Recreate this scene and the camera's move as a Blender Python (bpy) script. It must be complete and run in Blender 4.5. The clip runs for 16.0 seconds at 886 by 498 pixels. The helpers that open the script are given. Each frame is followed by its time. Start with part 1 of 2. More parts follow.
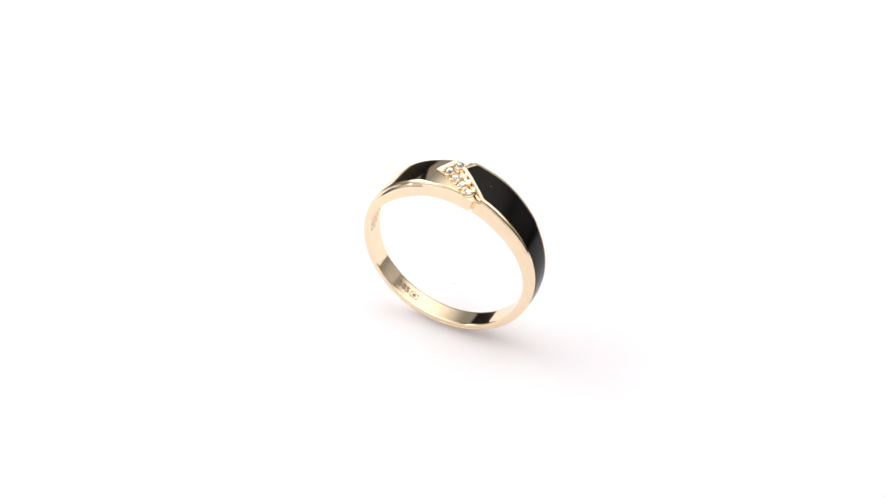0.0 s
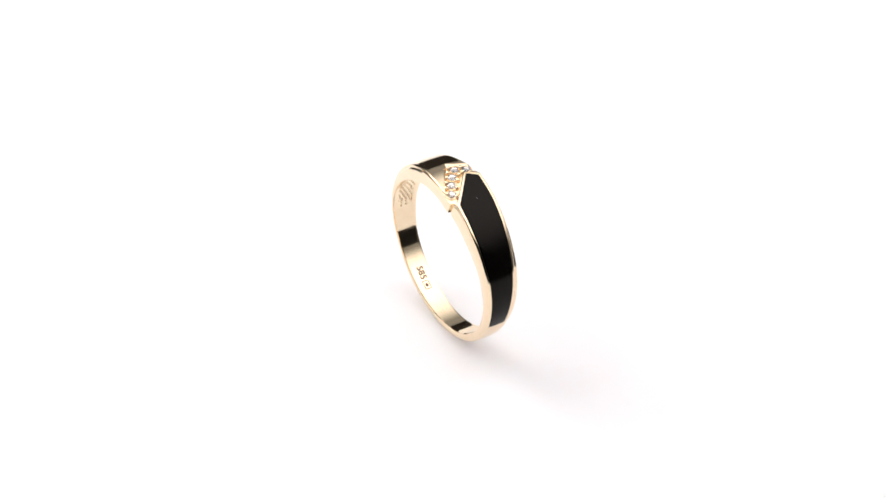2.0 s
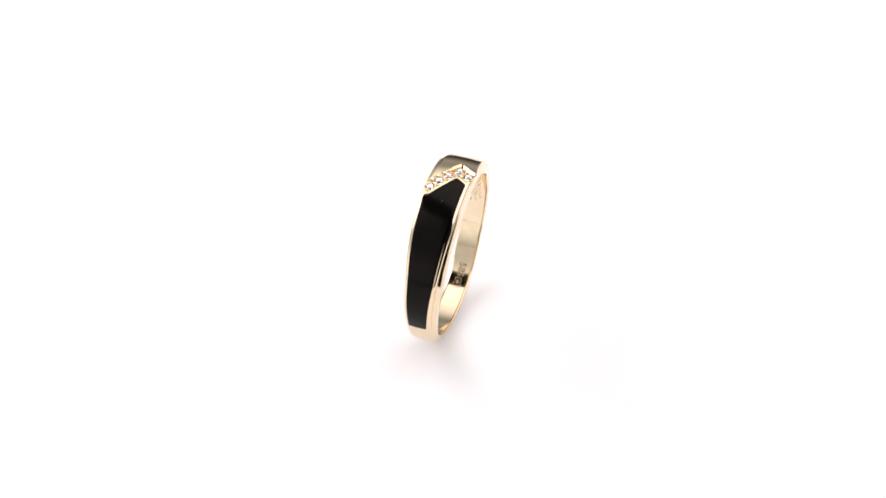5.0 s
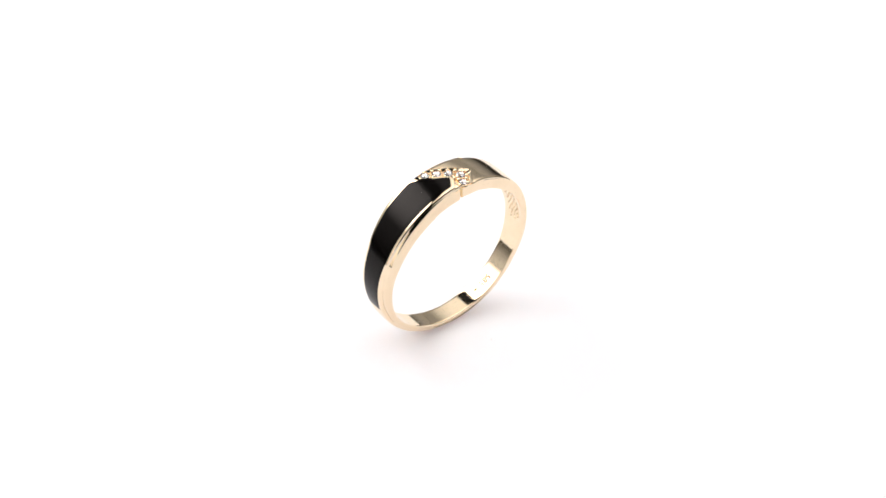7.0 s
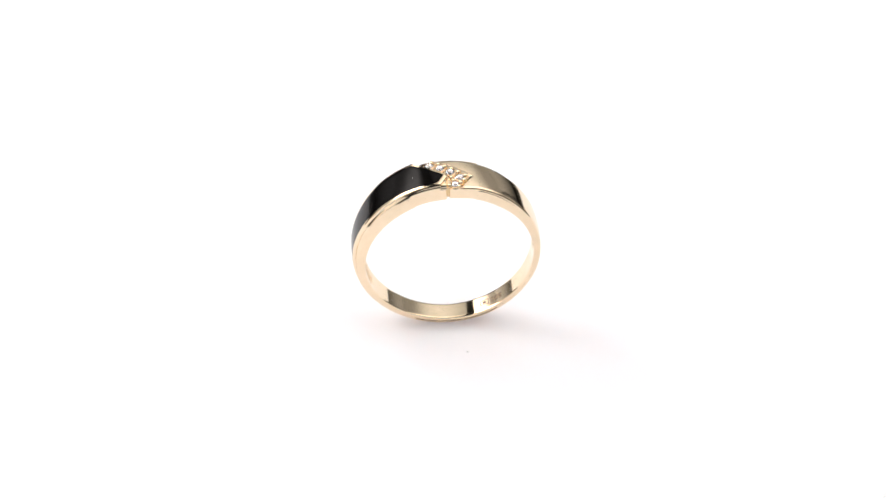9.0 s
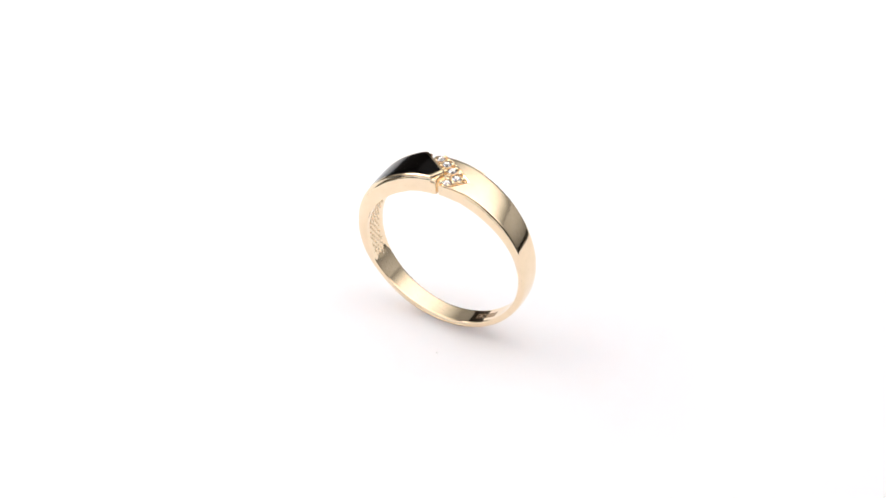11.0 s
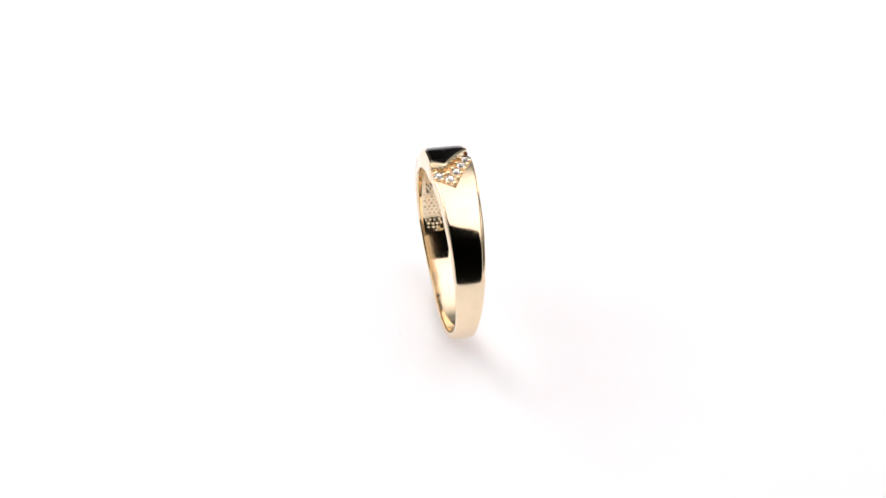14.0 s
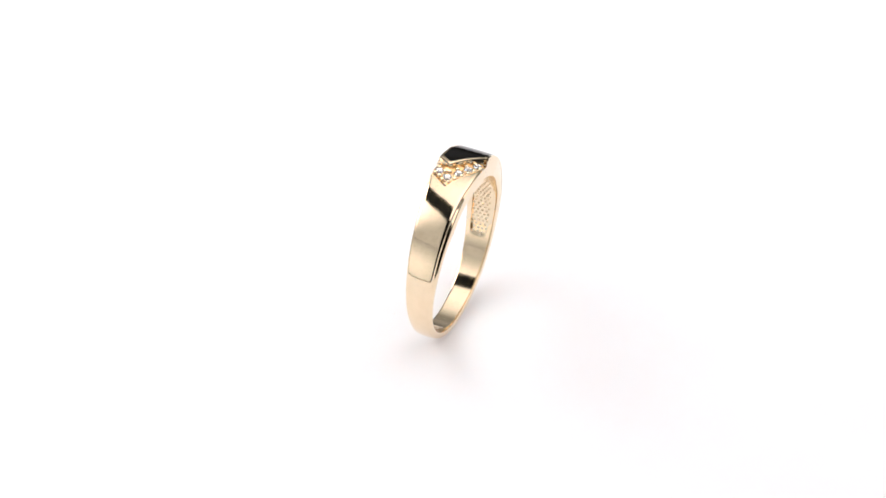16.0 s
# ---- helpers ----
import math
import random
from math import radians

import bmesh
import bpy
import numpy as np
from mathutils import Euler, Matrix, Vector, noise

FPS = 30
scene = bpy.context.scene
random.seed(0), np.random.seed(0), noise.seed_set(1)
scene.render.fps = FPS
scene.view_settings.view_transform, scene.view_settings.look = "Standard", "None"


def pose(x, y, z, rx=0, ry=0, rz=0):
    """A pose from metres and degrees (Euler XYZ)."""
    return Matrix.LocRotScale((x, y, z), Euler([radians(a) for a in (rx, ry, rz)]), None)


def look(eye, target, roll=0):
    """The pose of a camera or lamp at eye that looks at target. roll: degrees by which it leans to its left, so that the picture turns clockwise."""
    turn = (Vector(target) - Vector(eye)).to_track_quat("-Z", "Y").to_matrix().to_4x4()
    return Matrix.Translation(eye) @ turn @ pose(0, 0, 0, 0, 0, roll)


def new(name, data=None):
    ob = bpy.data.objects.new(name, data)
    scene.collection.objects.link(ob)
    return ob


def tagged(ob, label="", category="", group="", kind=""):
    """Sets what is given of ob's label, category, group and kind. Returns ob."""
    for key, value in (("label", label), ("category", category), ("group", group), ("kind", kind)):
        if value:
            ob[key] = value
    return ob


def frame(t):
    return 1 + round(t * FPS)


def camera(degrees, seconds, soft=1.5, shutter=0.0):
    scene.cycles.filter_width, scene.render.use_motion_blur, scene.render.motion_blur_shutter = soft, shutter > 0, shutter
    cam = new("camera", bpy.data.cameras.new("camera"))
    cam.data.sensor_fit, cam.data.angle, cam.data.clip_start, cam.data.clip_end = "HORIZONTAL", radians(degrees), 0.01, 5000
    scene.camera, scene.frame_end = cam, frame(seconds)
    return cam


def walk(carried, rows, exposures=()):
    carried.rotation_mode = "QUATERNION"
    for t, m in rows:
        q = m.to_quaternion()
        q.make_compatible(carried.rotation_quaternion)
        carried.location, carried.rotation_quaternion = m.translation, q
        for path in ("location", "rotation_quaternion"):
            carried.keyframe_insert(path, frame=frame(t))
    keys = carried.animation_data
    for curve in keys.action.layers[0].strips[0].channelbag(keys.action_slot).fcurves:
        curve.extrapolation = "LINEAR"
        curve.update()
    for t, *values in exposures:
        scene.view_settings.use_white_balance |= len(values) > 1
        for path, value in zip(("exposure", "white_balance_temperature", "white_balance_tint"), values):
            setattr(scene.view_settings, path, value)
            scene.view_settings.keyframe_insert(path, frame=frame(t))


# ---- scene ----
MM = 0.001
cam = camera(10.54, 16.0, soft=1.6)
EYE = Vector((-0.769 * MM, -377.905 * MM, 337.187 * MM))
AIM = EYE + Vector((0, math.cos(radians(40.919)), -math.sin(radians(40.919))))
# the film darkens slightly towards its end
EXPOSURES = [(0.0, -0.20), (8.5, -0.19), (11.5, -0.25), (16.0, -0.25)]
walk(cam, [(0.0, look(EYE, AIM, 2.318)), (16.0, look(EYE, AIM, 2.318))], EXPOSURES)

# ---- light: a studio with two large softboxes over a white turntable ----
world = bpy.data.worlds.new("studio_dark")
scene.world = world
world.use_nodes = True
world.node_tree.nodes["Background"].inputs[0].default_value = (0.75, 0.78, 0.85, 1)
world.node_tree.nodes["Background"].inputs[1].default_value = 0.02


# ---- materials ----
def material(name):
    m = bpy.data.materials.new(name)
    m.use_nodes = True
    return m, m.node_tree.nodes, m.node_tree.links, m.node_tree.nodes["Principled BSDF"]


def noise_tex(nodes, links, scale, detail=4.0, rough=0.6):
    co = nodes.new("ShaderNodeTexCoord")
    n = nodes.new("ShaderNodeTexNoise")
    n.inputs["Scale"].default_value = scale
    n.inputs["Detail"].default_value = detail
    n.inputs["Roughness"].default_value = rough
    links.new(co.outputs["Object"], n.inputs["Vector"])
    return n.outputs["Fac"]


def ramp(nodes, links, fac, low, high, a=0.35, b=0.7):
    r = nodes.new("ShaderNodeValToRGB")
    r.color_ramp.elements[0].position, r.color_ramp.elements[1].position = a, b
    r.color_ramp.elements[0].color, r.color_ramp.elements[1].color = (*low, 1), (*high, 1)
    links.new(fac, r.inputs[0])
    return r.outputs[0]


def bump(nodes, links, bsdf, fac, strength, distance):
    b = nodes.new("ShaderNodeBump")
    b.inputs["Strength"].default_value = strength
    b.inputs["Distance"].default_value = distance
    links.new(fac, b.inputs["Height"])
    links.new(b.outputs[0], bsdf.inputs["Normal"])


def gold_material(name, rough_low, rough_high, relief):
    m, nodes, links, b = material(name)
    b.inputs["Metallic"].default_value = 1.0
    fac = noise_tex(nodes, links, 900.0)
    links.new(ramp(nodes, links, fac, (0.865, 0.705, 0.492), (0.905, 0.743, 0.537)), b.inputs["Base Color"])
    fine = noise_tex(nodes, links, 4000.0, 6.0)
    links.new(ramp(nodes, links, fine, (rough_low,) * 3, (rough_high,) * 3), b.inputs["Roughness"])
    wave = noise_tex(nodes, links, 350.0, 2.0)
    co, mapping, fine = nodes.new("ShaderNodeTexCoord"), nodes.new("ShaderNodeMapping"), nodes.new("ShaderNodeTexNoise")
    mapping.inputs["Rotation"].default_value = (0.4, 0.7, 0.2)
    mapping.inputs["Scale"].default_value = (600.0, 9000.0, 9000.0)
    fine.inputs["Scale"].default_value, fine.inputs["Detail"].default_value = 1.0, 3.0
    links.new(co.outputs["Object"], mapping.inputs["Vector"])
    links.new(mapping.outputs[0], fine.inputs["Vector"])
    mix = nodes.new("ShaderNodeMath")
    mix.operation = "MULTIPLY_ADD"
    mix.inputs[1].default_value = 0.05
    links.new(fine.outputs["Fac"], mix.inputs[0])
    links.new(wave, mix.inputs[2])
    bump(nodes, links, b, mix.outputs[0], relief, 0.00004)
    return m


GOLD = gold_material("polished_pale_gold", 0.06, 0.125, 0.07)
GOLD_CAST = gold_material("cast_pale_gold", 0.24, 0.38, 0.3)


# pale reflecting metal, added only to whiten the stones from below
STONE_REFLECTOR = gold_material("pale_reflector", 0.16, 0.3, 0.05)
STONE_REFLECTOR.node_tree.nodes["Color Ramp"].color_ramp.elements[0].color = (0.93, 0.85, 0.79, 1)
STONE_REFLECTOR.node_tree.nodes["Color Ramp"].color_ramp.elements[1].color = (0.97, 0.90, 0.84, 1)


def enamel_material():
    m, nodes, links, b = material("black_enamel")
    fac = noise_tex(nodes, links, 1500.0)
    links.new(ramp(nodes, links, fac, (0.0016, 0.0013, 0.0012), (0.0028, 0.0023, 0.0021)), b.inputs["Base Color"])
    b.inputs["Roughness"].default_value = 0.14
    b.inputs["IOR"].default_value = 1.23
    b.inputs["Specular Tint"].default_value = (1.0, 0.90, 0.84, 1)
    bump(nodes, links, b, noise_tex(nodes, links, 260.0, 1.0), 0.06, 0.00005)
    return m


ENAMEL = enamel_material()


def stone_material():
    m, nodes, links, b = material("clear_stone")
    b.inputs["Base Color"].default_value = (1.0, 0.985, 0.97, 1)
    b.inputs["Roughness"].default_value = 0.0
    b.inputs["IOR"].default_value = 2.15
    b.inputs["Transmission Weight"].default_value = 1.0
    return m


STONE = stone_material()


def white_material():
    m, nodes, links, b = material("white_matt_acrylic")
    fac = noise_tex(nodes, links, 60.0)
    links.new(ramp(nodes, links, fac, (0.855, 0.832, 0.86), (0.875, 0.852, 0.878)), b.inputs["Base Color"])
    b.inputs["Roughness"].default_value = 0.6
    b.inputs["Subsurface Weight"].default_value = 1.0
    b.inputs["Subsurface Radius"].default_value = (1.0, 0.93, 0.9)
    b.inputs["Subsurface Scale"].default_value = 0.007
    bump(nodes, links, b, noise_tex(nodes, links, 2500.0), 0.05, 0.00003)
    return m


WHITE = white_material()


def plain_material(name, low, high, rough, scale=20.0):
    m, nodes, links, b = material(name)
    links.new(ramp(nodes, links, noise_tex(nodes, links, scale), low, high), b.inputs["Base Color"])
    b.inputs["Roughness"].default_value = rough
    return m


DARK = plain_material("dark_studio_cloth", (0.010, 0.010, 0.010), (0.018, 0.018, 0.018), 0.9)
WALL = plain_material("studio_wall", (0.10, 0.09, 0.08), (0.13, 0.115, 0.10), 0.9, 4.0)
BLACK_METAL = plain_material("black_metal", (0.012, 0.012, 0.012), (0.02, 0.02, 0.02), 0.5)
DUST = plain_material("grey_dust", (0.78, 0.77, 0.77), (0.85, 0.84, 0.84), 0.9)
STAMP = plain_material("stamped_gold_shadow", (0.25, 0.16, 0.09), (0.35, 0.235, 0.14), 0.6, 3000.0)


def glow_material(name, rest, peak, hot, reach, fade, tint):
    """The glow of a softbox or an added panel: even, and round the point hot (a softbox's lamp) a brighter one that
    dies away within reach metres; fade: where along y the diffuser is dark, and where it is full."""
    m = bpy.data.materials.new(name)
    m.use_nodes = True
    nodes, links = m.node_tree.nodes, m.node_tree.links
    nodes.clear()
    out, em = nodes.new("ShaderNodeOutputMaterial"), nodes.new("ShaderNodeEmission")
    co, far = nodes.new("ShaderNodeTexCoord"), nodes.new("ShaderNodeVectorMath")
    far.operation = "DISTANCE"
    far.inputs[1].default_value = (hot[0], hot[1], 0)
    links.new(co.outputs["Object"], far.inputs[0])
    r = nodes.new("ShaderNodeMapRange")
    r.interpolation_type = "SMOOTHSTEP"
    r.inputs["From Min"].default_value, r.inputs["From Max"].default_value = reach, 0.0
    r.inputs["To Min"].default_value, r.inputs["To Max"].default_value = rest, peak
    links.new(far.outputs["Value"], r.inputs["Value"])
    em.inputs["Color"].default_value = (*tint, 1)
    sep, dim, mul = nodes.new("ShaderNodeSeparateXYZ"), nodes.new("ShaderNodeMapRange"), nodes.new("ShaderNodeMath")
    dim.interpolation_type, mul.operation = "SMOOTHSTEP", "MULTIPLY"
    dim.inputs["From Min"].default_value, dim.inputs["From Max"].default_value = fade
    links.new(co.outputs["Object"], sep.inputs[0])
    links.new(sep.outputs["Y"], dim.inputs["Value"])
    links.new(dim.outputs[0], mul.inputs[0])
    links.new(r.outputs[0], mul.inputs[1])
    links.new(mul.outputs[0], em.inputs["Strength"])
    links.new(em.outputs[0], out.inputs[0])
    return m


# ---- building helpers ----
def mesh_from(name, verts, faces, mat, smooth=True, sharp=None):
    me = bpy.data.meshes.new(name)
    me.from_pydata([tuple(v) for v in verts], [], faces)
    bm = bmesh.new()
    bm.from_mesh(me)
    bmesh.ops.recalc_face_normals(bm, faces=bm.faces)
    bm.to_mesh(me)
    bm.free()
    if smooth:
        me.polygons.foreach_set("use_smooth", [True] * len(me.polygons))
        if sharp:
            me.set_sharp_from_angle(angle=radians(sharp))
    me.materials.append(mat)
    return me


def part(name, me, parent, label=""):
    ob = new(name, me)
    ob.parent = parent
    if label:
        tagged(ob, label)
    return ob


def box_data(cx, cy, cz, sx, sy, sz):
    v = [(cx + a * sx / 2, cy + b * sy / 2, cz + c * sz / 2) for a in (-1, 1) for b in (-1, 1) for c in (-1, 1)]
    f = [(0, 1, 3, 2), (4, 6, 7, 5), (0, 4, 5, 1), (2, 3, 7, 6), (0, 2, 6, 4), (1, 5, 7, 3)]
    return v, f


def lathe(profile, steps):
    """Verts and faces of a closed solid of revolution about z; the profile runs from axis to axis."""
    v, f = [], []
    inner = profile[1:-1]
    for i in range(steps):
        a = 2 * math.pi * i / steps
        v += [(r * math.cos(a), r * math.sin(a), z) for r, z in inner]
    n = len(inner)
    top, bottom = len(v), len(v) + 1
    v += [(0, 0, profile[0][1]), (0, 0, profile[-1][1])]
    for i in range(steps):
        j = (i + 1) % steps
        f += [(i * n + k, j * n + k, j * n + k + 1, i * n + k + 1) for k in range(n - 1)]
        f += [(top, j * n, i * n), (bottom, i * n + n - 1, j * n + n - 1)]
    return v, f


# ---- the studio around the turntable ----
def studio():
    room = 1.6
    z0 = -0.09
    table = new("table", mesh_from("table", *box_data(0, 0, z0 - 0.02, 1.2, 1.2, 0.04), DARK, False))
    tagged(table, "table covered with dark cloth under the turntable", "table", kind="structure")
    for name, x, y, sx, sy in (("wall_north", 0, room, 2 * room + 0.1, 0.1), ("wall_south", 0, -room, 2 * room + 0.1, 0.1),
                               ("wall_east", room, 0, 0.1, 2 * room - 0.1), ("wall_west", -room, 0, 0.1, 2 * room - 0.1)):
        mat = DARK if name == "wall_south" else WALL
        w = new(name, mesh_from(name, *box_data(x, y, 0.35, sx, sy, 2.6), mat, False))
        tagged(w, "plain dark studio wall", "wall", kind="structure")
    fl = new("floor", mesh_from("floor", *box_data(0, 0, -0.98, 2 * room - 0.1, 2 * room - 0.1, 0.06), DARK, False))
    tagged(fl, "dark studio floor under the table", "floor", kind="structure")
    ce = new("ceiling", mesh_from("ceiling", *box_data(0, 0, 1.68, 2 * room + 0.1, 2 * room + 0.1, 0.06), DARK, False))
    tagged(ce, "dark studio ceiling", "ceiling", kind="structure")


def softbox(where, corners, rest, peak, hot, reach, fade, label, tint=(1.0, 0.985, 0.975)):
    """A shallow black shell with a glowing diffuser at its mouth, facing its own -z; also builds the added panels."""
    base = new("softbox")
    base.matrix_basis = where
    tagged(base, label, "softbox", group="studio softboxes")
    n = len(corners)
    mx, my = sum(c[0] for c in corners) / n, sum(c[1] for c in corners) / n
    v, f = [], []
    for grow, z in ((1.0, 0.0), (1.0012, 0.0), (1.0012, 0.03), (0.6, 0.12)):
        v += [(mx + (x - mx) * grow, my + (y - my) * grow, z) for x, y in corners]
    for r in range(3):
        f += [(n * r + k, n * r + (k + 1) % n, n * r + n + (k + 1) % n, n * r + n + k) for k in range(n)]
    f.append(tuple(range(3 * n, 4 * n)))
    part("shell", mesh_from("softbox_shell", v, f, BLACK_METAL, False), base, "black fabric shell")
    g = glow_material("softbox_panel_glow", rest, peak, hot, reach, fade, tint)
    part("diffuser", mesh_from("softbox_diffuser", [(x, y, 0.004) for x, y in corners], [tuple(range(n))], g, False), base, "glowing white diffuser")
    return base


studio()
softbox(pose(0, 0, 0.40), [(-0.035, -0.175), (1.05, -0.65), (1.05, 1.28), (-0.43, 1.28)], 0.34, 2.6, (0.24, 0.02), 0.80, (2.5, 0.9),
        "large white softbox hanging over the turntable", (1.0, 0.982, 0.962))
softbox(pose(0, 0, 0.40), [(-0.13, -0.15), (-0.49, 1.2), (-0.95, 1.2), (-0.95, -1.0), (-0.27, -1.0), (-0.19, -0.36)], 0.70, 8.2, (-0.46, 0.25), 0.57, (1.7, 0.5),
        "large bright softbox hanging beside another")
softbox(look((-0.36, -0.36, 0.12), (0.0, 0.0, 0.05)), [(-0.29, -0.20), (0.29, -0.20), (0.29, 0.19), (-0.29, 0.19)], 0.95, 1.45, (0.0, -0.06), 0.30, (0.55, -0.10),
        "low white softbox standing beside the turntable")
# unseen glowing panel, added to brighten the dark gap in the gold's reflections
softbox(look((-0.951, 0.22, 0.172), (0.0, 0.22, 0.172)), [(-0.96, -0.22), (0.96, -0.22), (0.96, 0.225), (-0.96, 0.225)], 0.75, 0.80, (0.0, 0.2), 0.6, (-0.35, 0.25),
        "unseen glowing panel added beside the turntable to fill the ring's reflections")
# two more unseen panels, their fading glow added to grade the gold's reflections
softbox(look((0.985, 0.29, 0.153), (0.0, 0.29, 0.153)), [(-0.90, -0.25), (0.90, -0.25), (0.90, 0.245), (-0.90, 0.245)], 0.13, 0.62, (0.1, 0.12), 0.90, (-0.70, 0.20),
        "unseen faint glowing panel added beside the turntable for the ring's reflections")
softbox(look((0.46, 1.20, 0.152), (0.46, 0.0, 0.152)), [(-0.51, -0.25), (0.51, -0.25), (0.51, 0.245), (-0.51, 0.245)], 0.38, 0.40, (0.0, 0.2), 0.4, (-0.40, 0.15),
        "unseen faint glowing panel added behind the turntable for the ring's reflections")

# ---- the turntable ----
TABLE_R = 80.0


def turntable():
    base = new("turntable")
    tagged(base, "round white matt turntable, slowly turning", "turntable")
    r = TABLE_R * MM
    v, f = lathe([(0, 0), (r - 0.002, 0), (r - 0.0008, -0.0004), (r, -0.0016), (r, -0.006), (r - 0.001, -0.007), (0, -0.007)], 128)
    part("platter", mesh_from("platter", v, f, WHITE, True, 30), base, "white matt platter")
    v, f = lathe([(0, -0.0072), (0.045, -0.0072), (0.05, -0.012), (0.05, -0.085), (0.052, -0.09), (0, -0.09)], 64)
    part("foot", mesh_from("foot", v, f, BLACK_METAL, True, 30), base, "black motor housing")
    rng = random.Random(5)
    for x, y, s in ((-1.74, 5.33, 0.15), ):
        v, f = lathe([(0, s * 0.5), (s * 0.5, s * 0.4), (s * 0.8, s * 0.1), (s * 0.6, 0), (0, 0)], 7)
        v = [((a + rng.uniform(-0.25, 0.25) * s + x) * MM, (b * 0.7 + rng.uniform(-0.2, 0.2) * s + y) * MM, c * MM + 0.000004) for a, b, c in v]
        part("dust_speck", mesh_from("dust_speck", v, f, DUST, True), base, "tiny grey speck of dust")
    return base


TURNTABLE = turntable()

# ---- the ring; lengths in millimetres, angles round the finger hole in degrees ----
CX, CY, CZ, RI = 0.21, -0.225, 9.72, 8.84
FULL = 360.0


def curve(points, width=11):
    """A smooth periodic profile through (angle, value) pairs; width: how far its corners are rounded."""
    pts = sorted((a % FULL, v) for a, v in points)
    xs = np.array([pts[-2][0] - FULL, pts[-1][0] - FULL] + [p[0] for p in pts] + [pts[0][0] + FULL, pts[1][0] + FULL])
    ys = np.array([pts[-2][1], pts[-1][1]] + [p[1] for p in pts] + [pts[0][1], pts[1][1]])
    fine = np.arange(-20.0, FULL + 20.0, 1.0)
    val = np.interp(fine, xs, ys)
    kern = np.hanning(width)
    val = np.convolve(np.pad(val, width // 2, mode="edge"), kern / kern.sum(), mode="valid")
    return lambda a: float(np.interp(a % FULL, fine, val))


# outer radius of the two halves, the face's edges and the body's edges
r_top = curve([(96, 10.86), (84, 10.80), (74, 10.70), (66, 10.66), (50, 10.5), (25, 10.26), (5, 10.14), (-18, 9.92), (-40, 9.82), (-65, 9.74),
               (-90, 9.72), (-120, 9.68), (-140, 9.62), (180, 9.6), (160, 9.68), (135, 9.9), (115, 10.10), (104, 10.18), (98, 10.18), (97, 10.86)])
face_hi = curve([(96, 2.40), (81, 2.42), (64, 2.42), (52, 2.34), (22, 1.98), (0, 1.66), (-18, 1.45), (-50, 1.22), (-90, 1.10), (-153, 1.0),
                 (161, 1.43), (133, 1.76), (105, 2.10)])
face_lo = curve([(96, -2.0), (81, -2.02), (66, -1.92), (47, -1.82), (20, -1.42), (-20, -1.14), (-50, -1.08), (-90, -1.0), (-153, -1.24),
                 (161, -1.46), (126, -1.66), (105, -1.84)])
edge_hi = curve([(96, 2.36), (90, 2.38), (88, 2.40), (86.5, 2.50), (85, 2.51), (75, 2.51), (66, 2.54), (55, 2.58), (22, 2.44), (0, 2.2), (-18, 1.98), (-45, 1.5), (-70, 1.2), (-90, 1.14),
                 (-153, 1.05), (161, 1.48), (133, 1.81), (105, 2.15)], 5)
edge_lo = curve([(96, -2.10), (81, -2.14), (73, -2.16), (71, -1.99), (66, -1.96), (47, -1.86), (20, -1.47), (-20, -1.18), (-50, -1.12), (-90, -1.04), (-153, -1.36),
                 (161, -1.78), (126, -2.02), (108, -2.04)], 5)


GROOVES = (87.2, 70.8)


def groove(angle, at):
    """How deep the upright groove between the two halves cuts into the side of the band."""
    return 0.34 * max(0.0, 1.0 - (((angle - at + 180) % FULL - 180) / 1.15) ** 2)


def body_hi(angle):
    return edge_hi(angle) - groove(angle, GROOVES[0])


def body_lo(angle):
    return edge_lo(angle) + groove(angle, GROOVES[1])


r_in = curve([(90, 8.56), (105, 8.52), (125, 8.46), (150, 8.64), (175, 8.82), (-150, RI), (-90, RI), (-30, RI), (0, 8.76), (15, 8.6), (31, 8.48), (48, 8.46), (66, 8.52), (80, 8.5)])
# height of the plain half, carried on over the notch
r_gold = curve([(40, 10.1), (80, 10.14), (95, 10.18), (104, 10.18), (115, 10.10), (135, 9.9), (160, 9.68), (180, 9.6), (220, 9.6), (300, 9.7)])


def place(angle, y, r):
    a = radians(angle)
    return ((CX + r * math.cos(a)) * MM, (CY + y) * MM, (CZ + r * math.sin(a)) * MM)


def lining_depth(angle, y):
    """How far the cast lining is sunk into the inner face at (angle, y)."""
    a = (angle + 90) % FULL - 90
    mid = (body_hi(angle) + body_lo(angle)) / 2
    half = 0.60 * (body_hi(angle) - body_lo(angle)) / 2
    best = 0.0
    for lo, hi in ((-30.0, 62.0), (118.0, 184.0)):
        along = min(a - lo, hi - a) / 3.0
        across = (half - abs(y - mid)) / 0.12
        if along > 0:
            end = min(1.0, math.sqrt(min(1.0, along / 3)) * half / max(0.05, abs(y - mid)))
            best = max(best, 0.085 * max(0.0, min(1.0, along)) * max(0.0, min(1.0, across)) * (1.0 if end > 0.9 else end))
    return best


crown_h = curve([(90, 0.05), (40, 0.05), (0, 0.06), (-30, 0.10), (-70, 0.16), (-110, 0.17), (-150, 0.13), (180, 0.085), (150, 0.075), (115, 0.07), (104, 0.065)])


def crown(angle, s):
    return crown_h(angle) * (1 - abs(s) ** 2.4) - crown_h(angle)


def inner_r(angle, y):
    """The bore, a little tighter towards one side below the stones."""
    a = (angle + 180) % FULL - 180
    return r_in(angle) + 0.09 * y * max(0.0, min(1.0, 1.6 - abs(a - 88) / 50))


def face_r(angle, y):
    """The height of the outer face."""
    lo, hi = face_lo(angle), face_hi(angle)
    s = max(-1.0, min(1.0, (2 * y - lo - hi) / (hi - lo)))
    return r_top(angle) + crown(angle, s)


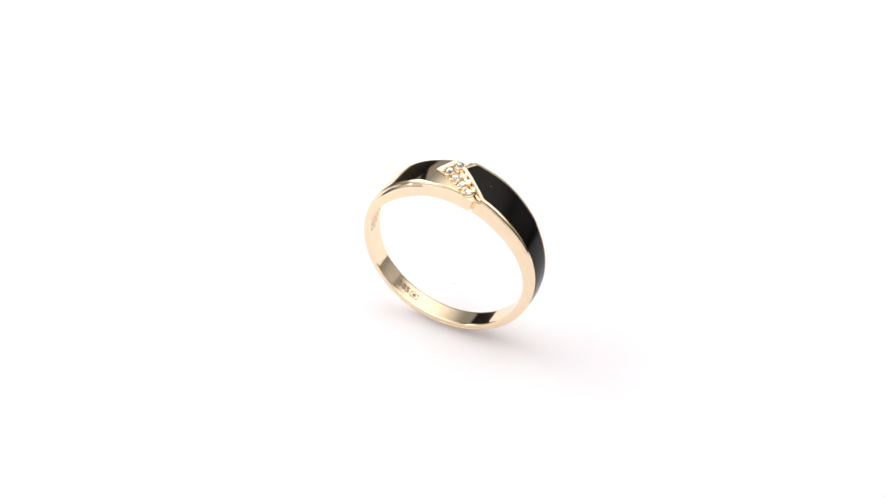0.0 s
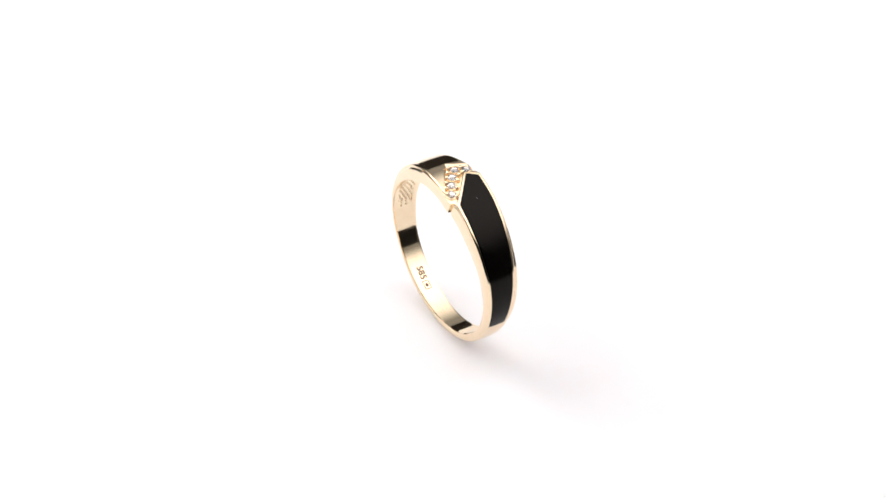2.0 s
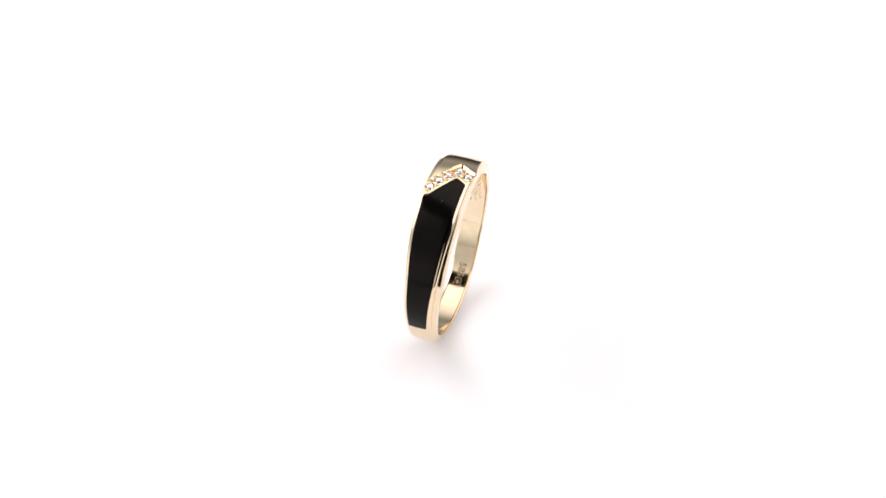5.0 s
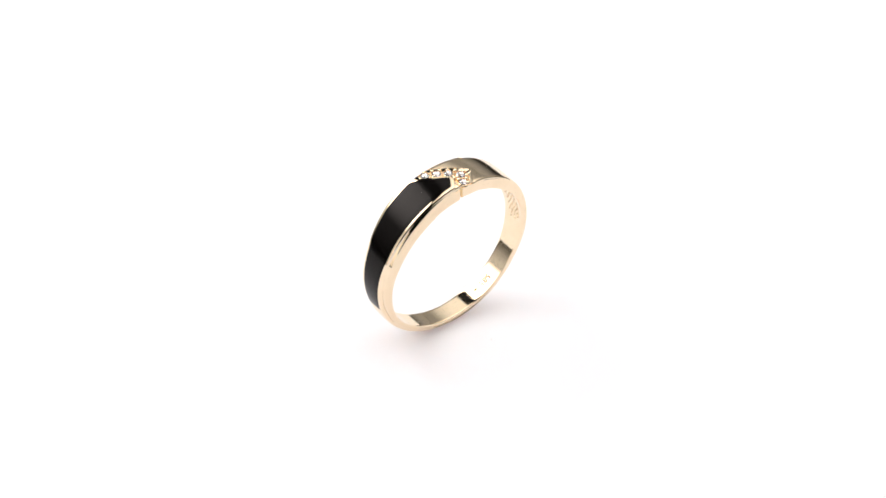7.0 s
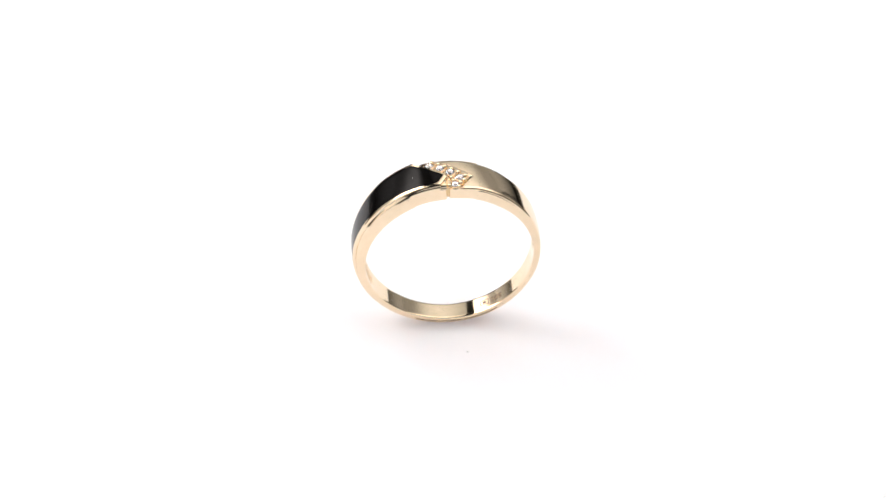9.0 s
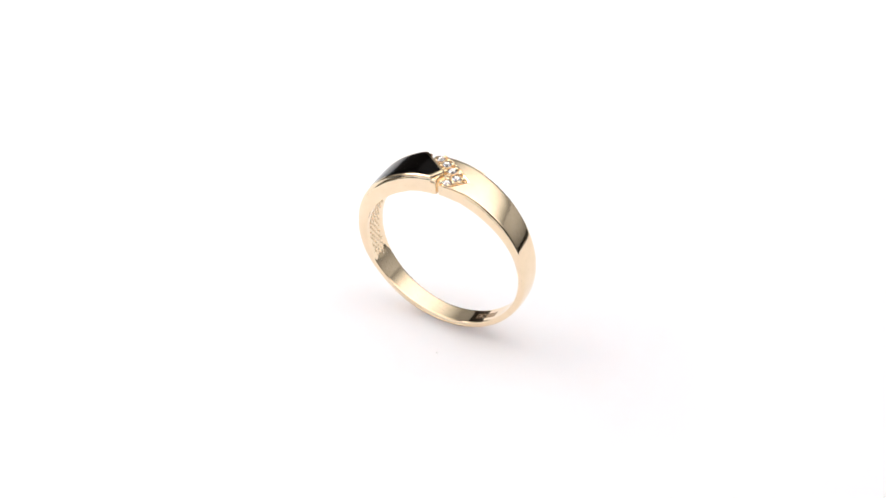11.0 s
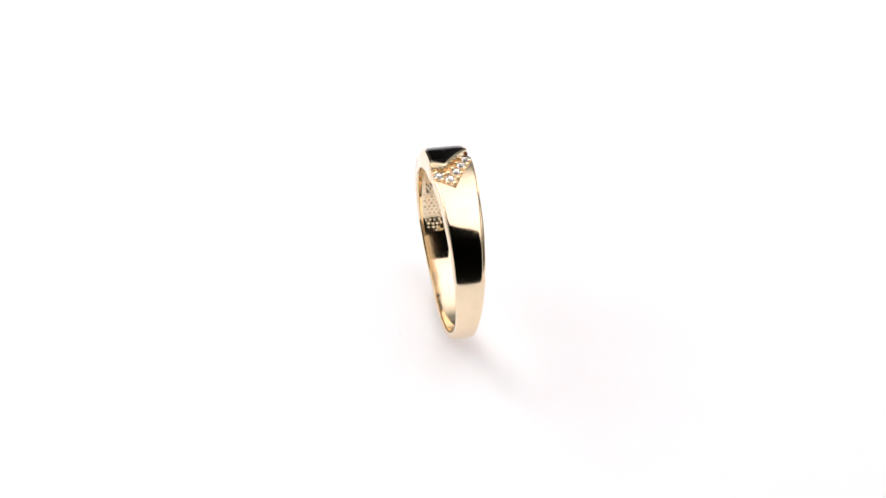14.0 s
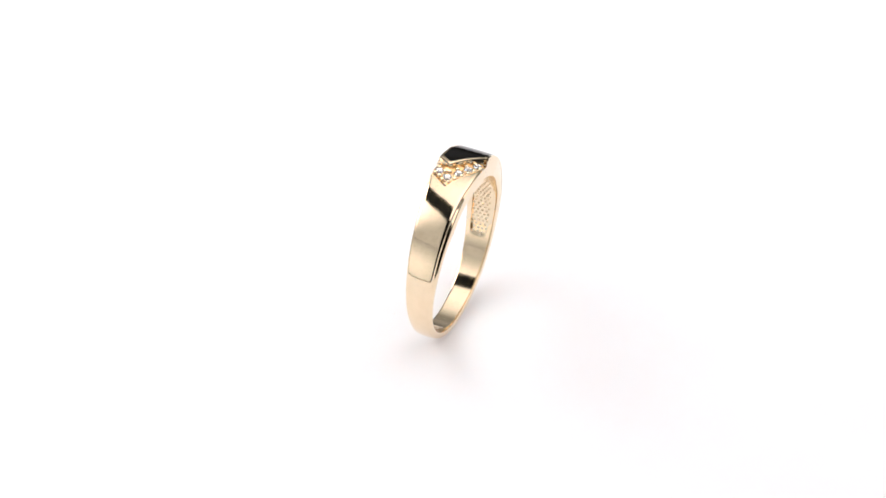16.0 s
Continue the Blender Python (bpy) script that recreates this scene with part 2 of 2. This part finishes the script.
def outer_points(angle, top, low):
    """The outer half of a section, from the lower side over the face to the upper side; low is where its sides begin."""
    fl, fh, bl, bh = face_lo(angle), face_hi(angle), body_lo(angle), body_hi(angle)
    ro = top - crown_h(angle)

    def side(face, body, sign):
        ledge = min(1.0, abs(body - face) / 0.2)
        return [(body, low), (body, ro - 0.34 - 0.10 * ledge), (body - sign * 0.03 - sign * 0.05 * ledge, ro - 0.27 - 0.06 * ledge),
                (face + sign * (0.025 + 0.035 * ledge), ro - 0.21 - 0.05 * ledge), (face + sign * 0.018, ro - 0.16), (face - sign * 0.02, ro - 0.05),
                (face - sign * 0.07, ro - 0.012), (face - sign * 0.13, ro + 0.012)]
    left, right = side(fl, bl, -1), side(fh, bh, 1)
    mid = [(fl + (fh - fl) * k / 12, top + crown(angle, 2 * k / 12 - 1)) for k in range(1, 12) if 0.17 < (fh - fl) * k / 12 < fh - fl - 0.17]
    while len(mid) < 11:
        mid.insert(len(mid) // 2, tuple((p + q) / 2 for p, q in zip(mid[len(mid) // 2 - 1], mid[len(mid) // 2])))
    return left + mid + right[::-1]


# the arrow-shaped ends of the two halves, as angles over the width
def enamel_end(y, grow=0.0):
    """Where the enamelled half ends: an arrow head with its tip off the middle."""
    if y > 1.0:
        return 87.6 + grow - (y - 1.0) * 3.4
    return 87.6 + grow - (1.0 - y) * 6.9


def gold_end(y):
    """Where the plain half ends: a notch in which the stones lie."""
    return 103.3 - ((y - 0.35) * 3.6 if y > 0.35 else (0.35 - y) * 9.9)


def step_end(y):
    """Where the lower step under the arrow head ends."""
    return 86.1 if y > 1.0 else enamel_end(y) - 1.5


def r_step(angle):
    return r_top(angle) - 0.26


PLATE_R = 9.97


def shank():
    v, f = [], []
    steps = 360
    inner_n = 21
    angles = sorted([float(k) for k in range(steps)] + [64.02, 105.98] + [c + 0.23 * k + 0.013 for c in GROOVES for k in range(-7, 8)])
    steps = len(angles)
    for a in angles:
        covered = 64.0 < a < 106.0
        ring_pts = []
        bl, bh = body_lo(a), body_hi(a)
        for k in range(inner_n):
            y = bl + 0.14 + (bh - bl - 0.28) * k / (inner_n - 1)
            ring_pts.append((y, inner_r(a, y) + lining_depth(a, y)))
        top = PLATE_R if covered else r_top(a)
        outer = outer_points(a, top, r_in(a) + 0.1)
        if covered:
            low = r_in(a) + 0.16
            up = [low + (PLATE_R - low) * k / 7 for k in range(8)]
            outer = [(bl, r) for r in up] + [(bl + (bh - bl) * (k + 1) / 12, PLATE_R) for k in range(11)] + [(bh, r) for r in up[::-1]]
        ring_pts += [(bh - 0.05, inner_r(a, bh) + 0.02)] + outer[::-1] + [(bl + 0.05, inner_r(a, bl) + 0.02)]
        v += [place(a, y, r) for y, r in ring_pts]
    n = len(ring_pts)
    for i in range(steps):
        j = (i + 1) % steps
        f += [(i * n + k, j * n + k, j * n + (k + 1) % n, i * n + (k + 1) % n) for k in range(n)]
    return mesh_from("shank", v, f, GOLD, True, 38)


def raised_end(name, start, end, sign, high, squeeze=1.0):
    """The raised end of one half, from the angle start to its arrow-shaped edge."""
    v, f = [], []
    rows = 28
    for r in range(rows + 3):
        row = []
        u = min(r, rows) / rows
        for k in range(27):
            a = start
            for _ in range(4):
                y = outer_points(a, high(a), PLATE_R)[k][0]
                a = start + (end(y) - start) * u
            y, rad = outer_points(a, high(a), PLATE_R)[k]
            rad = max(rad, PLATE_R)
            if r == rows:
                rad = min(rad, high(a) - crown_h(a) - 0.02)
            elif r > rows:
                a += sign * 0.25
                rad = min(rad, high(a) - crown_h(a) - 0.10 if r == rows + 1 else PLATE_R - 0.1)
            row.append(place(a, y * squeeze, rad))
        v += row
    for r in range(rows + 2):
        f += [(r * 27 + k, (r + 1) * 27 + k, (r + 1) * 27 + k + 1, r * 27 + k + 1) for k in range(26)]
    return mesh_from(name, v, f, GOLD, True, 38)


ink_hi = curve([(96, 2.24), (81, 2.26), (64, 2.25), (52, 2.15), (22, 1.76), (0, 1.36), (-18, 1.07), (-60, 0.6), (140, 1.5)])
ink_lo = curve([(96, -1.84), (81, -1.84), (66, -1.75), (47, -1.65), (20, -1.22), (-18, -0.96), (-60, -0.8), (140, -1.3)])


def enamel():
    v, f = [], []
    rows, cols = 64, 16
    for r in range(rows + 1):
        for k in range(cols + 1):
            s = k / cols
            a = -18.5
            for _ in range(5):
                y = ink_lo(a) + (ink_hi(a) - ink_lo(a)) * s
                a = -18.5 + (enamel_end(y, -1.5) + 18.5) * r / rows
            y = ink_lo(a) + (ink_hi(a) - ink_lo(a)) * s
            rim = r in (0, rows) or k in (0, cols)
            v.append(place(a, y, face_r(a, y) + (-0.012 if rim else 0.016)))
    n = cols + 1
    for r in range(rows):
        f += [(r * n + k, r * n + k + 1, (r + 1) * n + k + 1, (r + 1) * n + k) for k in range(cols)]
    # its hidden underside, sunk into the gold
    m = len(v)
    for r in range(rows + 1):
        for k in range(cols + 1):
            x, y, z = v[r * n + k]
            c = Vector((CX * MM, y, CZ * MM))
            p = c + (Vector((x, y, z)) - c) * 0.985
            v.append(tuple(p))
    for r in range(rows):
        f += [(m + r * n + k, m + (r + 1) * n + k, m + (r + 1) * n + k + 1, m + r * n + k + 1) for k in range(cols)]
    edge = [k for k in range(n)] + [r * n + cols for r in range(1, rows + 1)] + [rows * n + k for k in range(cols - 1, -1, -1)] + [r * n for r in range(rows - 1, 0, -1)]
    f += [(edge[i], edge[(i + 1) % len(edge)], m + edge[(i + 1) % len(edge)], m + edge[i]) for i in range(len(edge))]
    return mesh_from("enamel_inlay", v, f, ENAMEL, True, 50)


def on_ring(angle, y, r):
    """A pose on the ring with z pointing away from its middle."""
    m = Matrix.Translation(place(angle, y, r)) @ Euler((0, radians(90 - angle), 0)).to_matrix().to_4x4()
    return m


def brilliant(radius):
    """A round brilliant: table, crown facets, girdle and pavilion."""
    r = radius * MM
    v = []
    for k in range(8):
        a = 2 * math.pi * (k + 0.5) / 8
        v.append((0.56 * r * math.cos(a), 0.56 * r * math.sin(a), 0.30 * r))
    for k in range(8):
        a = 2 * math.pi * k / 8
        v.append((0.80 * r * math.cos(a), 0.80 * r * math.sin(a), 0.20 * r))
    for k in range(16):
        a = 2 * math.pi * k / 16
        v.append((r * math.cos(a), r * math.sin(a), 0.02 * r))
    for k in range(16):
        a = 2 * math.pi * k / 16
        v.append((r * math.cos(a), r * math.sin(a), -0.02 * r))
    v.append((0, 0, -0.82 * r))
    f = [tuple(range(8))]
    for k in range(8):
        p = (k - 1) % 8
        f += [(8 + k, k, p), (k, 8 + k, 8 + (k + 1) % 8)]
        f += [(8 + k, 16 + (2 * k - 1) % 16, 16 + 2 * k), (8 + k, 16 + 2 * k, 16 + (2 * k + 1) % 16)]
        f += [(8 + k, 16 + (2 * k + 1) % 16, 8 + (k + 1) % 8)]
    f = [q for q in f if len(set(q)) == len(q)]
    for k in range(16):
        q = (k + 1) % 16
        f += [(16 + k, 32 + k, 32 + q, 16 + q), (32 + k, 48, 32 + q)]
    return mesh_from("gemstone", v, f, STONE, False)


def bead(radius, height):
    r, h = radius * MM, height * MM
    v, f = lathe([(0, h), (0.5 * r, 0.88 * h), (0.87 * r, 0.55 * h), (r, 0.1 * h), (r, -0.6 * h), (0, -0.6 * h)], 10)
    return mesh_from("prong", v, f, GOLD, True)


STONES = [(77.4, -1.45), (83.4, -0.85), (89.2, -0.18), (94.7, 0.66), (91.7, 1.80)]


def ring():
    base = new("ring")
    tagged(base, "pale gold band ring with black enamel and five clear stones", "ring")
    part("shank", shank(), base, "polished pale gold band")
    part("arrow_head", raised_end("arrow_head", 64.0, enamel_end, 1, r_top), base, "raised gold arrow-shaped end round the enamel")
    part("notched_end", raised_end("notched_end", 106.0, gold_end, -1, r_gold), base, "plain gold end with a notch for the stones")
    part("lower_step", raised_end("lower_step", 70.0, step_end, 1, r_step, 0.992), base)
    part("enamel_inlay", enamel(), base, "glossy black enamel inlay")
    stone = brilliant(0.47)
    v, f = lathe([(0, 0.1 * MM), (0.50 * MM, 0.1 * MM), (0.54 * MM, 0.16 * MM), (0.61 * MM, 0.15 * MM), (0.65 * MM, 0.02 * MM), (0.67 * MM, -0.1 * MM), (0, -0.1 * MM)], 20)
    seat = mesh_from("stone_seat", v, f, GOLD, True, 40)
    # unseen pale disc under each stone, added to send light back through it
    v, f = lathe([(0, 0.14 * MM), (0.40 * MM, 0.14 * MM), (0.47 * MM, 0.18 * MM), (0.47 * MM, 0.11 * MM), (0, 0.11 * MM)], 16)
    reflector = mesh_from("stone_reflector", v, f, STONE_REFLECTOR, True, 40)
    for a, y in STONES:
        s = part("stone_seat", seat, base)
        s.matrix_basis = on_ring(a, y, PLATE_R - 0.05)
        k = part("stone_reflector", reflector, base, "unseen pale reflector added under a stone to brighten it")
        k.matrix_basis = on_ring(a, y, PLATE_R - 0.05)
        g = part("gemstone", stone, base, "round clear brilliant-cut stone")
        g.matrix_basis = on_ring(a, y, PLATE_R + 0.17)
    prong = bead(0.245, 0.25)
    for a, y in ((78.8, -1.88), (82.8, -1.5), (86.7, -1.1), (90.5, -0.66), (94.2, -0.2), (98.2, 0.3), (97.4, 1.0), (95.1, 1.46), (93.7, 2.1),
                 (75.0, -1.05), (80.6, -0.45), (85.8, 0.18), (89.6, 0.72), (90.6, 1.18), (88.2, 1.95)):
        p = part("prong", prong, base)
        p.matrix_basis = on_ring(a, y, PLATE_R + 0.10)
    v, f = lathe([(0, 0.02), (0.018, 0.016), (0.03, 0.004), (0.024, -0.01), (0, -0.01)], 7)
    d = part("dust_speck", mesh_from("ring_dust", [(x * MM, y * MM, z * MM) for x, y, z in v], f, DUST, True), base, "tiny pale speck of dust")
    d.matrix_basis = on_ring(68.1, 0.46, face_r(68.1, 0.46) + 0.02)
    # thin bright lip along the notch of the plain half
    v, f = [], []
    path = [(gold_end(y) - 0.3, y) for y in (-1.98, -1.4, -0.8, -0.2, 0.33, 0.37, 0.9, 1.4, 1.9, 2.3)]
    for a, y in path:
        for da, dr in ((-2.3, 0.03), (-0.75, 0.17), (-0.3, 0.215), (0.5, 0.20), (0.5, -0.05), (-2.3, -0.05)):
            v.append(place(a + da, y, PLATE_R + dr))
    for i in range(len(path) - 1):
        f += [(6 * i + k, 6 * i + (k + 1) % 6, 6 * i + 6 + (k + 1) % 6, 6 * i + 6 + k) for k in range(6)]
    f += [(0, 1, 2, 3, 4, 5), tuple(6 * (len(path) - 1) + k for k in range(5, -1, -1))]
    part("lip", mesh_from("lip", v, f, GOLD, True, 40), base)
    # the cast relief inside both shoulders
    rng = random.Random(3)
    for lo, hi in ((-29.0, 61.0), (119.0, 183.0)):
        v, f = [], []
        a = lo
        while a < hi:
            mid = (body_hi(a) + body_lo(a)) / 2
            half = 0.60 * (body_hi(a) - body_lo(a)) / 2
            half *= min(1.0, math.sqrt(min(a - lo + 0.5, hi - a + 0.5) / 8.0) + 0.15)
            count = max(1, int(2 * half / 0.42))
            lean = 0.25 if int((a - lo) / 2.6 + 0.5) % 2 else -0.25
            for c in range(count):
                y = mid - half + (c + 0.5 + lean) * 2 * half / count + rng.uniform(-0.04, 0.04)
                da = a + rng.uniform(-0.3, 0.3)
                o = len(v)
                wy, wa = rng.uniform(0.15, 0.21), rng.uniform(0.9, 1.3)
                for k in range(8):
                    t = 2 * math.pi * k / 8
                    v.append(place(da + wa * math.cos(t), y + wy * math.sin(t), inner_r(da, y) + 0.105))
                for k in range(8):
                    t = 2 * math.pi * k / 8
                    v.append(place(da + 0.7 * wa * math.cos(t), y + 0.7 * wy * math.sin(t), inner_r(da, y) + 0.03))
                v.append(place(da, y, inner_r(da, y)))
                for k in range(8):
                    q = (k + 1) % 8
                    f += [(o + k, o + q, o + 8 + q, o + 8 + k), (o + 8 + k, o + 8 + q, o + 16)]
            a += 2.6
        tagged(part("lining_relief", mesh_from("lining_relief", v, f, GOLD_CAST, True), base, "pebbled cast relief inside the band"), kind="stuff")
    # hallmark stamped in the inner face
    text = bpy.data.curves.new("hallmark", "FONT")
    text.body, text.size, text.align_x, text.align_y = "585", 1.02 * MM, "CENTER", "CENTER"
    text.extrude, text.offset = 0.012 * MM, 0.028 * MM
    tmp = new("hallmark", text)
    bpy.context.view_layer.update()
    me = bpy.data.meshes.new_from_object(tmp.evaluated_get(bpy.context.evaluated_depsgraph_get()))
    bpy.data.objects.remove(tmp)
    flat = [(w.co.x / MM, w.co.y / MM, w.co.z / MM) for w in me.vertices]
    faces = [tuple(q.vertices) for q in me.polygons]
    v = [place(-126.5 + x / RI * 57.3, y - 0.05, RI - 0.008 - z) for x, y, z in flat]
    part("hallmark", mesh_from("hallmark", v, faces, STAMP, False), base, "fineness mark 585 stamped inside the band")
    v, f = [], []
    for ring_w, ring_h in ((0.50, 0.37), (0.42, 0.29)):
        pts = [(-1, -1), (1, -1), (1, 1), (-1, 1)]
        v += [place(-117.3 + a * ring_w / RI * 57.3, b * ring_h - 0.05, RI - 0.008) for a, b in pts]
    f = [(k, (k + 1) % 4, 4 + (k + 1) % 4, 4 + k) for k in range(4)]
    o = len(v)
    for k in range(10):
        t = 2 * math.pi * k / 10
        v.append(place(-117.3 + 0.24 * math.cos(t) / RI * 57.3, 0.17 * math.sin(t) - 0.05, RI - 0.008))
    f.append(tuple(range(o, o + 10)))
    part("maker_stamp", mesh_from("maker_stamp", v, f, STAMP, False), base, "small framed oval stamp")
    return base


RING = ring()


# ---- the turning ----
def motions():
    rows = []
    for k in range(17):
        t = float(k)
        rows.append((t, pose(0, 0, 0, 0, 0, -23.922 - 16.7348 * t)))
    walk(RING, rows)
    walk(TURNTABLE, rows)


motions()
